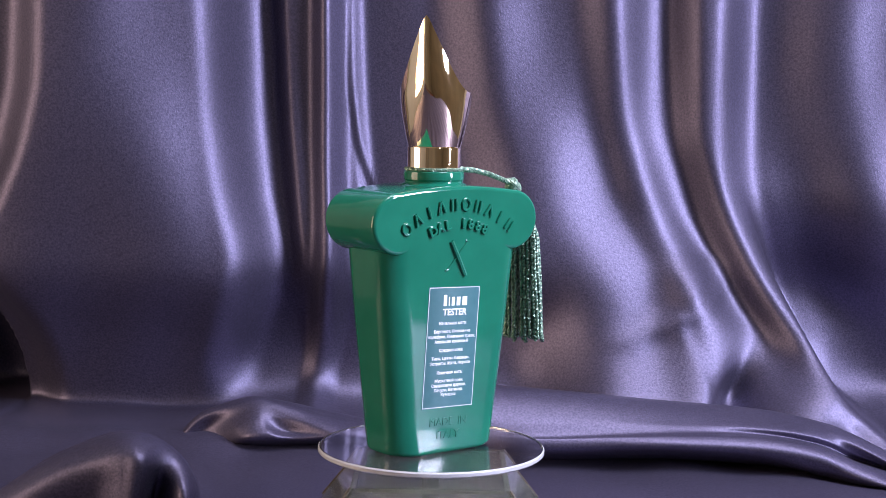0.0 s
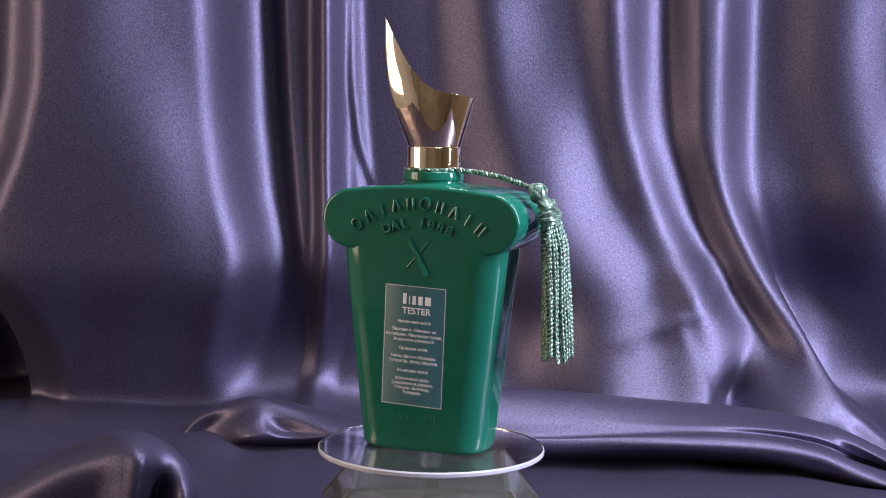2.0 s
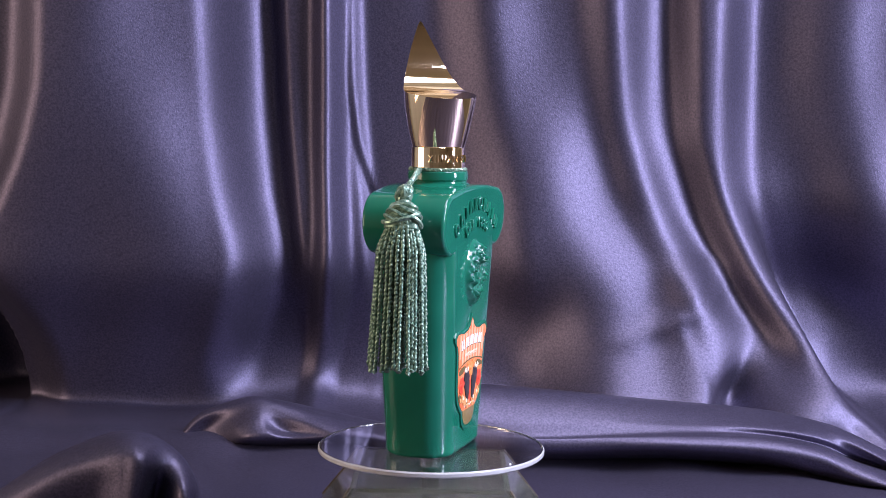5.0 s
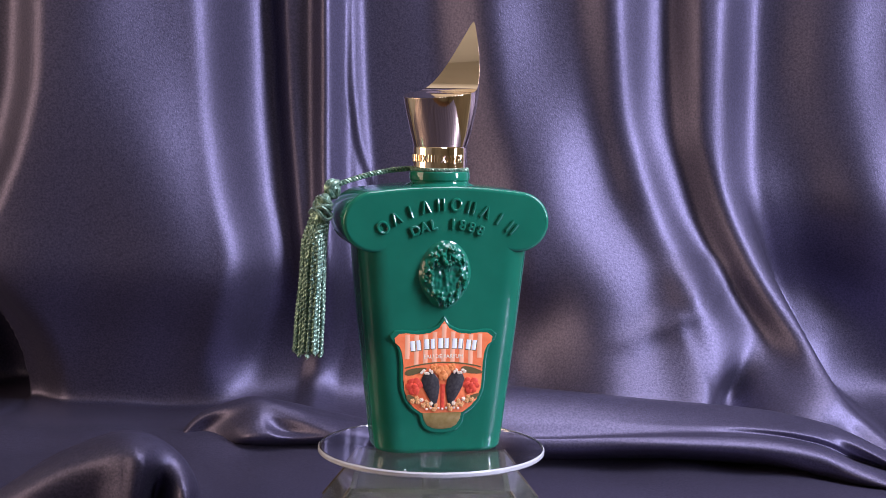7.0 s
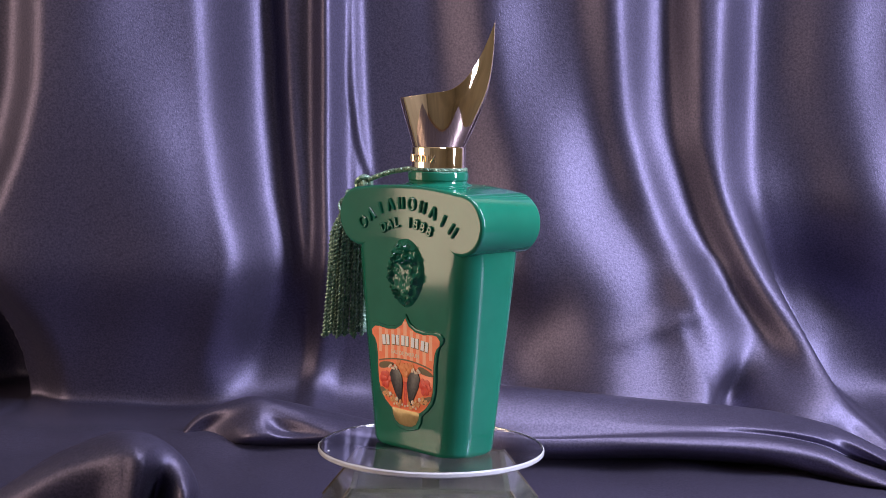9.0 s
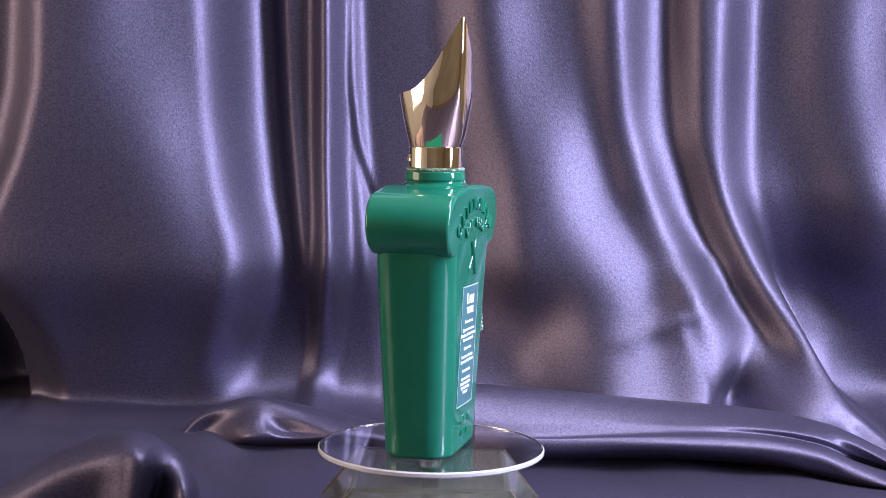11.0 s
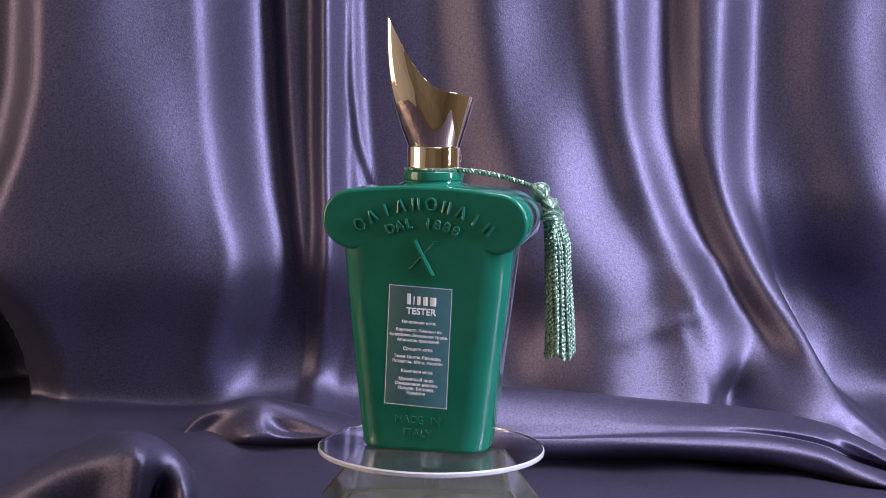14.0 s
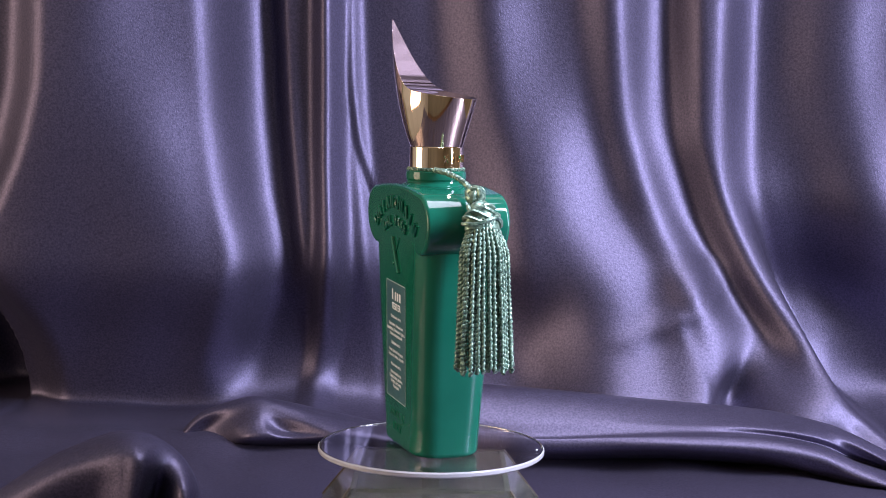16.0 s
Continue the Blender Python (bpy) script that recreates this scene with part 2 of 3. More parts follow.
    S = step((belly - X) / 0.046 + 0.5) * (0.300 - PY) * step((py - 0.25) / 0.055)[:, None] * step((0.5 - pz) / 0.3)[:, None]
    S = S - step((X - 0.04) / 0.09) * (1 - step((X - keen) / 0.012)) * 0.060 * (1 - step((pz + 0.075) / 0.16))[:, None] * back_zone
    S = S + 0.042 * (1 - step((pz + 0.085) / 0.15))[:, None] * (1 - step((X + 0.050) / 0.08)) * back_zone
    # a deep hollow behind the edge of the hanging cloth
    edge = curve_at([(0.043, -0.301), (0.030, -0.292), (0.016, -0.283), (-0.000, -0.272), (-0.022, -0.265), (-0.051, -0.262), (-0.091, -0.258)], pz)[:, None]
    # the cloth's swell beyond it, out of view, is added to shade the hollow
    S = S + (0.060 * step((edge + 0.001 - X) / 0.009) - 0.060 * step((edge - 0.034 - X) / 0.05) + 0.015 * step((edge + 0.034 - X) / 0.036)) * step((0.14 - pz) / 0.06)[:, None] * back_zone
    # a sharp fold that runs down into the roll
    g = step((0.10 - pz) / 0.10)[:, None] * back_zone
    # a hollow and the lobe beside it, above the roll
    S = S - 0.020 * np.exp(-np.abs((X - lobe_x - 0.3 * (PZ - lobe_z)) / 0.024) ** 2.6 - np.abs((PZ - lobe_z) / 0.024) ** 2.6) * back_zone
    S = S + 0.030 * np.exp(-((X - pit_x - 0.4 * (PZ - pit_z)) / 0.012) ** 2 - ((PZ - pit_z) / 0.022) ** 2) * back_zone
    S = S + g * (0.036 * step((X - keen) / 0.010) * (1 - step((X - keen - 0.02) / 0.16)) - 0.008 * np.exp(-((X - keen) / np.where(X < keen, 0.014, 0.005)) ** 2))
    rng = np.random.RandomState(4)
    for _ in range(26):
        a = rng.uniform(-0.5, 0.5)
        H += 0.00025 * np.sin((X * math.cos(a) + (PZ + PY) * math.sin(a)) * rng.uniform(30, 110) + rng.uniform(0, 6.28))
    # low swells on the table
    H = H + 0.006 * step((-0.08 - X) / 0.1 + 0.5) * np.exp(-((PY - 0.245) / 0.022) ** 2)

    Y, Z = PY + NY * H + S, PZ + NZ * H
    verts = np.stack([X, Y, Z], -1).reshape(-1, 3)
    idx = np.arange(nx * ns).reshape(ns, nx)
    faces = np.stack([idx[:-1, :-1], idx[:-1, 1:], idx[1:, 1:], idx[1:, :-1]], -1).reshape(-1, 4)
    me = bpy.data.meshes.new("satin_drape")
    me.from_pydata(verts.tolist(), [], faces.tolist())
    me.polygons.foreach_set("use_smooth", [True] * len(me.polygons))
    ob = part("satin_drape", me, SATIN)
    # a long double roll along the table
    cloth_fold([
        [(0.0259, 0.2850, -0.0425), (0.0808, 0.2850, -0.0450), (0.1497, 0.2850, -0.0506), (0.2015, 0.2850, -0.0549), (0.2349, 0.2800, -0.0615), (0.2564, 0.2700, -0.0615), (0.2913, 0.2500, -0.0615)],
        [(0.0247, 0.2550, -0.0242), (0.0778, 0.2550, -0.0276), (0.1442, 0.2550, -0.0327), (0.1942, 0.2550, -0.0365), (0.2263, 0.2500, -0.0419), (0.2469, 0.2400, -0.0482), (0.2804, 0.2200, -0.0615)],
        [(0.0243, 0.2400, -0.0200), (0.0764, 0.2400, -0.0233), (0.1417, 0.2400, -0.0283), (0.1907, 0.2400, -0.0320), (0.2223, 0.2350, -0.0373), (0.2425, 0.2250, -0.0436), (0.2752, 0.2050, -0.0588)],
        [(0.0240, 0.2260, -0.0232), (0.0753, 0.2260, -0.0261), (0.1395, 0.2260, -0.0304), (0.1877, 0.2260, -0.0337), (0.2187, 0.2210, -0.0385), (0.2392, 0.2130, -0.0460), (0.2721, 0.1950, -0.0615)],
        [(0.0239, 0.2130, -0.0324), (0.0744, 0.2130, -0.0337), (0.1376, 0.2130, -0.0354), (0.1850, 0.2130, -0.0368), (0.2166, 0.2120, -0.0414), (0.2397, 0.2140, -0.0514), (0.2727, 0.1960, -0.0615)],
        [(0.0239, 0.2060, -0.0414), (0.0740, 0.2060, -0.0411), (0.1367, 0.2070, -0.0389), (0.1847, 0.2110, -0.0402), (0.2170, 0.2130, -0.0458), (0.2402, 0.2150, -0.0555), (0.2733, 0.1970, -0.0615)],
        [(0.0239, 0.2030, -0.0436), (0.0737, 0.2020, -0.0431), (0.1356, 0.2000, -0.0399), (0.1821, 0.1990, -0.0400), (0.2126, 0.1960, -0.0441), (0.2329, 0.1900, -0.0508), (0.2648, 0.1720, -0.0615)],
        [(0.0239, 0.2020, -0.0481), (0.0737, 0.2010, -0.0476), (0.1351, 0.1960, -0.0443), (0.1810, 0.1930, -0.0449), (0.2110, 0.1890, -0.0490), (0.2306, 0.1810, -0.0560), (0.2620, 0.1630, -0.0615)],
        [(0.0242, 0.2080, -0.0531), (0.0744, 0.2070, -0.0528), (0.1365, 0.2030, -0.0501), (0.1826, 0.1990, -0.0517), (0.2129, 0.1950, -0.0581), (0.2330, 0.1880, -0.0615), (0.2648, 0.1700, -0.0615)],
        [(0.0247, 0.2220, -0.0593), (0.0758, 0.2220, -0.0590), (0.1395, 0.2200, -0.0573), (0.1863, 0.2150, -0.0585), (0.2171, 0.2100, -0.0615), (0.2373, 0.2020, -0.0615), (0.2701, 0.1850, -0.0615)]], ob, seed=1)
    # a short gathered roll
    cloth_fold([
        [(-0.1591, 0.2850, -0.0615), (-0.1419, 0.2850, -0.0614), (-0.1248, 0.2850, -0.0541), (-0.1077, 0.2850, -0.0503), (-0.0906, 0.2850, -0.0524), (-0.0631, 0.2850, -0.0581), (-0.0080, 0.2850, -0.0615)],
        [(-0.1516, 0.2620, -0.0598), (-0.1383, 0.2620, -0.0459), (-0.1216, 0.2620, -0.0385), (-0.1050, 0.2620, -0.0345), (-0.0916, 0.2620, -0.0362), (-0.0616, 0.2620, -0.0418), (-0.0079, 0.2620, -0.0526)],
        [(-0.1485, 0.2520, -0.0584), (-0.1354, 0.2520, -0.0454), (-0.1193, 0.2500, -0.0377), (-0.1033, 0.2480, -0.0329), (-0.0891, 0.2440, -0.0342), (-0.0602, 0.2440, -0.0400), (-0.0077, 0.2440, -0.0499)],
        [(-0.1429, 0.2500, -0.0606), (-0.1301, 0.2520, -0.0510), (-0.1140, 0.2430, -0.0421), (-0.1004, 0.2380, -0.0378), (-0.0856, 0.2360, -0.0404), (-0.0560, 0.2300, -0.0425), (-0.0075, 0.2300, -0.0507)],
        [(-0.1373, 0.2460, -0.0609), (-0.1242, 0.2460, -0.0556), (-0.1093, 0.2320, -0.0478), (-0.0971, 0.2300, -0.0439), (-0.0820, 0.2340, -0.0478), (-0.0522, 0.2220, -0.0465), (-0.0074, 0.2220, -0.0528)],
        [(-0.1331, 0.2400, -0.0610), (-0.1184, 0.2400, -0.0584), (-0.1039, 0.2280, -0.0527), (-0.0908, 0.2260, -0.0507), (-0.0782, 0.2280, -0.0516), (-0.0490, 0.2240, -0.0508), (-0.0074, 0.2240, -0.0565)],
        [(-0.1306, 0.2450, -0.0615), (-0.1158, 0.2450, -0.0615), (-0.1027, 0.2450, -0.0615), (-0.0896, 0.2450, -0.0614), (-0.0765, 0.2450, -0.0612), (-0.0469, 0.2450, -0.0606), (-0.0075, 0.2450, -0.0615)]], ob, seed=2)
    # a high turned fold in front
    cloth_fold([
        [(-0.2369, 0.1400, -0.0615), (-0.2194, 0.1400, -0.0615), (-0.1963, 0.1400, -0.0615), (-0.1761, 0.1400, -0.0513), (-0.1583, 0.1400, -0.0466), (-0.1451, 0.1400, -0.0478), (-0.1330, 0.1400, -0.0564), (-0.1272, 0.1400, -0.0615), (-0.1243, 0.1400, -0.0615)],
        [(-0.2252, 0.1040, -0.0615), (-0.2086, 0.1040, -0.0509), (-0.1866, 0.1040, -0.0365), (-0.1675, 0.1040, -0.0272), (-0.1511, 0.1040, -0.0219), (-0.1365, 0.1020, -0.0226), (-0.1226, 0.1000, -0.0302), (-0.1135, 0.0980, -0.0422), (-0.1110, 0.0960, -0.0583)],
        [(-0.2213, 0.0920, -0.0581), (-0.2051, 0.0920, -0.0468), (-0.1835, 0.0920, -0.0327), (-0.1646, 0.0920, -0.0235), (-0.1483, 0.0910, -0.0181), (-0.1339, 0.0900, -0.0190), (-0.1197, 0.0880, -0.0264), (-0.1105, 0.0860, -0.0391), (-0.1077, 0.0840, -0.0548)],
        [(-0.2162, 0.0800, -0.0576), (-0.2000, 0.0800, -0.0465), (-0.1792, 0.0800, -0.0329), (-0.1610, 0.0800, -0.0242), (-0.1445, 0.0770, -0.0189), (-0.1322, 0.0770, -0.0200), (-0.1206, 0.0800, -0.0280), (-0.1110, 0.0730, -0.0379), (-0.1084, 0.0700, -0.0522)],
        [(-0.2114, 0.0730, -0.0615), (-0.1943, 0.0730, -0.0507), (-0.1735, 0.0720, -0.0372), (-0.1568, 0.0700, -0.0289), (-0.1416, 0.0670, -0.0239), (-0.1316, 0.0660, -0.0248), (-0.1243, 0.0770, -0.0332), (-0.1141, 0.0670, -0.0395), (-0.1108, 0.0640, -0.0532)],
        [(-0.2066, 0.0740, -0.0615), (-0.1881, 0.0740, -0.0615), (-0.1686, 0.0730, -0.0515), (-0.1548, 0.0700, -0.0424), (-0.1415, 0.0640, -0.0366), (-0.1328, 0.0640, -0.0370), (-0.1289, 0.0820, -0.0449), (-0.1186, 0.0690, -0.0468), (-0.1141, 0.0640, -0.0573)],
        [(-0.2025, 0.0820, -0.0615), (-0.1851, 0.0820, -0.0615), (-0.1670, 0.0790, -0.0615), (-0.1558, 0.0740, -0.0610), (-0.1436, 0.0640, -0.0552), (-0.1353, 0.0640, -0.0550), (-0.1323, 0.0860, -0.0615), (-0.1232, 0.0740, -0.0615), (-0.1185, 0.0700, -0.0615)]], ob, seed=3)
    return tagged(ob, "purple satin cloth hung in soft folds over a table", "fabric")


satin_drape()


# ---- turntable ----
def plate_flat(h, z0, z1):
    return loft([[(-h, -h, z), (h, -h, z), (h, h, z), (-h, h, z)] for z in (z0, z1)])


def turntable():
    top = tagged(new("turntable"), "clear acrylic display turntable with a round disc", "turntable")
    # clear foot: four sloped panels under a square top plate
    h0, h1, z0, z1 = 0.048, 0.0315, -0.034, -0.0105
    for k in range(4):
        turn = pose(0, 0, 0, 0, 0, 90 * k)
        t = 0.0022
        bm = bmesh.new()
        lo = [bm.verts.new(p) for p in ((-h0, -h0, z0), (h0, -h0, z0), (h1, -h1, z1), (-h1, -h1, z1))]
        hi = [bm.verts.new(p) for p in ((-h0 + t, -h0 + t, z0), (h0 - t, -h0 + t, z0), (h1 - t, -h1 + t, z1), (-h1 + t, -h1 + t, z1))]
        bm.faces.new(lo)
        bm.faces.new(hi[::-1])
        for i in range(4):
            bm.faces.new((lo[i], hi[i], hi[(i + 1) % 4], lo[(i + 1) % 4]))
        part("side_panel", bm, FOOT, top, at=turn)
        part("corner_edge", tube([(-h0, -h0, z0), (-h1, -h1, z1)], 0.0005, 8), AMBER_EDGE, top, "dark glued corner", turn)
        part("skirt", slab([(-h0, TABLE_Z + 0.003), (h0, TABLE_Z + 0.003), (h0, z0), (-h0, z0)], 0.0022, 0.0004, -h0 + 0.0022), FOOT, top, at=turn)
    part("top_plate", plate_flat(h1 - 0.0024, -0.0128, -0.0108), FOOT, top)
    part("motor", lathe([(0.024, TABLE_Z + 0.003), (0.025, TABLE_Z + 0.006), (0.025, -0.044), (0.022, -0.041), (0.006, -0.040), (0.0035, -0.0395), (0.0035, -0.0132)], 48), MOTOR, top, "dark motor housing inside the foot")
    part("hub", lathe([(0.0042, -0.0104), (0.0044, -0.0100), (0.0044, -0.0030), (0.0040, -0.0026)], 24), HUB, top)
    disc = part("disc", lathe([(0.0455, -0.0023), (0.0460, -0.0018), (0.0460, -0.0005), (0.0455, 0.0)], 96), CLEAR, top)
    rim = [(0.04605, -0.0022), (0.0466, -0.0017), (0.0466, -0.0005), (0.04605, 0.0001)]
    part("edge_band", lathe(rim, 96, False, False), EDGE, disc, "frosted bright rim of the disc")
    a = radians(64)
    part("speck", lathe([(0.0005, 0.0), (0.0004, 0.0003), (0.0001, 0.0004)], 10), INK, disc, at=pose(0.0435 * math.cos(a), 0.0435 * math.sin(a), 0.0))
    return top, disc


# ---- perfume bottle ----
MM = 0.001
CX, CY = -1.2 * MM, 0.2 * MM


def half_depth(z):
    return (13.9 + 0.03 * max(z, 7.0)) * MM


def half_width(z):
    return float(np.interp(z, (0, 9, 56, 80, 92), (25.8, 27.2, 32.3, 34.6, 35.5))) * MM


def body_ring(z, shrink=0.0, ease=1.0):
    hx, hy = half_width(z) - shrink, half_depth(z) - shrink
    rx, ry = 11.0 * MM * ease, 9.5 * MM * ease
    pts = []
    for sx, sy, a0 in ((1, 1, 0), (-1, 1, 90), (-1, -1, 180), (1, -1, 270)):
        for k in range(13):
            a = radians(a0 + 7.5 * k)
            pts.append((sx * (hx - rx) + rx * math.cos(a), sy * (hy - ry) + ry * math.sin(a), z * MM))
    return pts


def shoulder_outline():
    """Half-lobed scroll outline, clockwise, with a flag for the edges that stay square."""
    pts = []
    for k in range(25):
        x = -29.0 + 58.0 * k / 24
        pts.append((x, 107.8 - 2.0 * (x / 29.0) ** 2, 1))
    for k in range(1, 27):
        a = radians(90 - 200 * k / 26)
        pts.append((29.0 + 12.9 * math.cos(a), 93.6 + 12.2 * math.sin(a), 1))
    pts.append((21.5, 83.6, 1))
    pts.append((18.0, 86.3, 0))
    right = pts[25:]
    left = [(-x, z, f) for x, z, f in reversed(right)]
    return [(x * MM, z * MM, f) for x, z, f in pts + left]


def shoulder():
    out = shoulder_outline()
    m, b = len(out), 1.5 * MM
    nor = []
    for i in range(m):
        tx, tz = out[(i + 1) % m][0] - out[i - 1][0], out[(i + 1) % m][1] - out[i - 1][1]
        k = math.hypot(tx, tz)
        nor.append((tz / k, -tx / k))
    rings = []
    for side in (1, -1):
        for s in (range(6) if side == 1 else range(5, -1, -1)):
            a = math.pi / 2 * s / 5
            ring = []
            for (x, z, f), (nx, nz) in zip(out, nor):
                full = half_depth(z / MM) + 0.015 * MM
                i = b * (1 - math.sin(a)) * f
                ring.append((x + nx * i, side * (full - b * (1 - math.cos(a))), z + nz * i))
            rings.append(ring)
    return loft(rings)


def cap_mesh():
    """A flared horn, cut by a hollow slope that rises to its tip."""
    zz = np.linspace(123, 178, 240)
    def eased(zs, vs):
        v = np.interp(zz, zs, vs)
        for _ in range(3):
            v = np.convolve(np.pad(v, 12, mode="reflect", reflect_type="odd"), np.ones(25) / 25, "valid")
        return v
    tip_run = eased((123, 130, 141.5, 150, 160, 178), (10.6, 13.8, 18.4, 20.4, 21.6, 22.0))
    lip_run = eased((123, 130, 136, 145, 178), (10.6, 12.6, 14.6, 17.0, 24.0))
    side_run = eased((123, 130, 141, 150, 178), (10.6, 12.4, 14.4, 15.4, 15.6))
    def a_tip(z): return float(np.interp(z, zz, tip_run))
    def a_lip(z): return float(np.interp(z, zz, lip_run))
    def b_side(z): return float(np.interp(z, zz, side_run))
    def cut(s): return 142.0 + 0.15 * (s + 17) + 0.02 * max(0.0, s - 2.0) ** 2.4
    n, rows = 72, 18
    cols = []
    for i in range(n):
        f = 2 * math.pi * i / n
        def at(z):
            c = math.cos(f)
            if c <= 0:
                return a_lip(z) * c, b_side(z) * math.sin(f)
            w = 0.95 * min(1.0, max(0.0, (z - 128) / 20.0))
            u = a_tip(z) * (1 - c)
            round_y, keel_y = b_side(z) * abs(math.sin(f)) + 1e-6, 1.5 * math.sqrt(u * (u + 1.2)) + 1e-6
            y = (1 - w) * round_y + w * (round_y ** -4 + keel_y ** -4) ** -0.25
            return a_tip(z) * c, math.copysign(y, math.sin(f))
        lo, hi = 123.0, 178.0
        for _ in range(40):
            mid = (lo + hi) / 2
            if mid < cut(at(mid)[0]):
                lo = mid
            else:
                hi = mid
        zt = lo
        def slim(k):
            return 1 - 0.08 * min(1.0, max(0.0, (k / rows - 0.72) / 0.28)) * min(1.0, max(0.0, at(zt)[0] / 16.0))
        cols.append([(at(123 + (zt - 123) * (k / rows))[0], at(123 + (zt - 123) * (k / rows))[1] * slim(k), 123 + (zt - 123) * (k / rows)) for k in range(rows + 1)])
    bm = bmesh.new()
    vs = [[bm.verts.new([c * MM for c in p]) for p in col] for col in cols]
    for i in range(n):
        j = (i + 1) % n
        for k in range(rows):
            bm.faces.new((vs[i][k], vs[j][k], vs[j][k + 1], vs[i][k + 1]))
    for i in range(0, n // 2):
        a, b, c, d = vs[i][rows], vs[i + 1][rows], vs[(n - i - 1) % n][rows], vs[(n - i) % n][rows]
        q = [v for k, v in enumerate((a, b, c, d)) if v not in (a, b, c, d)[:k]]
        if len(q) > 2:
            bm.faces.new(q)
    bm.faces.new([col[0] for col in vs][::-1])
    return bm


SHIELD = [(0, 55.4), (2.2, 52.2), (6, 50.2), (11, 49.6), (16, 50.2), (19, 50.0), (21.0, 48.2), (20.6, 46.2), (18.8, 44.6), (17.7, 42.0), (17.0, 37), (16.9, 31), (16.4, 26), (14.9, 21.8), (12.2, 18.6), (8.9, 16.2)]
TAB = [(8.9, 16.2), (8.3, 13.0), (6.6, 10.6), (4.0, 9.3), (0.0, 8.9)]
LEAN = 1.72


def front(x, z, proud=0.06, turn=0.0):
    """A pose on the front face: local x across, local y up the face, local z out of it. Millimetres."""
    return pose(x * MM, -half_depth(z) - proud * MM, z * MM, 90 + LEAN, 0, 0) @ pose(0, 0, 0, 0, 0, turn)


def back(x, z, proud=0.06, turn=0.0):
    return pose(0, 0, 0, 0, 0, 180) @ front(x, z, proud, turn)


def plate(outline, thick, bevel=0.0):
    """A flat plate with its back at z = 0. Millimetres."""
    pts = [(x * MM, z * MM) for x, z in outline]
    bm = slab(pts, thick * MM, max(bevel, 0.01) * MM, 0.0, -1, 2)
    bm.transform(Matrix.Rotation(radians(-90), 4, "X"))
    return bm


def box_outline(w, h):
    return [(-w / 2, -h / 2), (w / 2, -h / 2), (w / 2, h / 2), (-w / 2, h / 2)]


def round_outline(rx, ry, n=20, wave=0.0, waves=5, phase=0.0):
    return [(rx * (1 + wave * math.cos(waves * a + phase)) * math.cos(a), ry * (1 + wave * math.cos(waves * a + phase)) * math.sin(a)) for a in (2 * math.pi * i / n for i in range(n))]


def join(pieces):
    """One bmesh out of several."""
    bm = bmesh.new()
    for p in pieces:
        me = bpy.data.meshes.new("piece")
        p.to_mesh(me)
        p.free()
        bm.from_mesh(me)
        bpy.data.meshes.remove(me)
    return bm


def rods(segments, radius):
    return join([tube([(ax * MM, ay * MM, 0), ((ax + bx) / 2 * MM, (ay + by) / 2 * MM, 0.2 * MM), (bx * MM, by * MM, 0)], radius * MM, 8) for ax, ay, bx, by in segments])


def embossed_mark(kind):
    """A raised plain mark about 5 mm high."""
    if kind == 0:
        return rods([(-1.6, -2.4, -0.1, 2.4), (0.1, 2.4, 1.6, -2.4)], 0.62)
    if kind == 1:
        pts = [(1.9 * MM * math.cos(a), 2.3 * MM * math.sin(a), 0) for a in (2 * math.pi * k / 20 for k in range(21))]
        return tube(pts, 0.62 * MM, 8)
    if kind == 2:
        return rods([(-1.1, -2.4, -1.1, 2.4), (1.2, 2.4, 1.2, -2.4)], 0.62)
    return rods([(0, -2.4, 0, 2.4)], 0.65)


def flower(size, petals, seed):
    rng = random.Random(seed)
    pieces = []
    for k in range(petals):
        a = 2 * math.pi * k / petals + rng.uniform(-0.2, 0.2)
        p = plate(round_outline(size * 0.5, size * 0.42, 12, 0.08, 3, rng.uniform(0, 6)), 0.22, 0.1)
        p.transform(pose(size * 0.52 * math.cos(a) * MM, size * 0.52 * math.sin(a) * MM, 0.02 * k * MM, rng.uniform(-4, 4), rng.uniform(-4, 4), math.degrees(a)))
        pieces.append(p)
    p = plate(round_outline(size * 0.34, size * 0.3, 10, 0.1, 4), 0.42, 0.12)
    return join(pieces + [p])


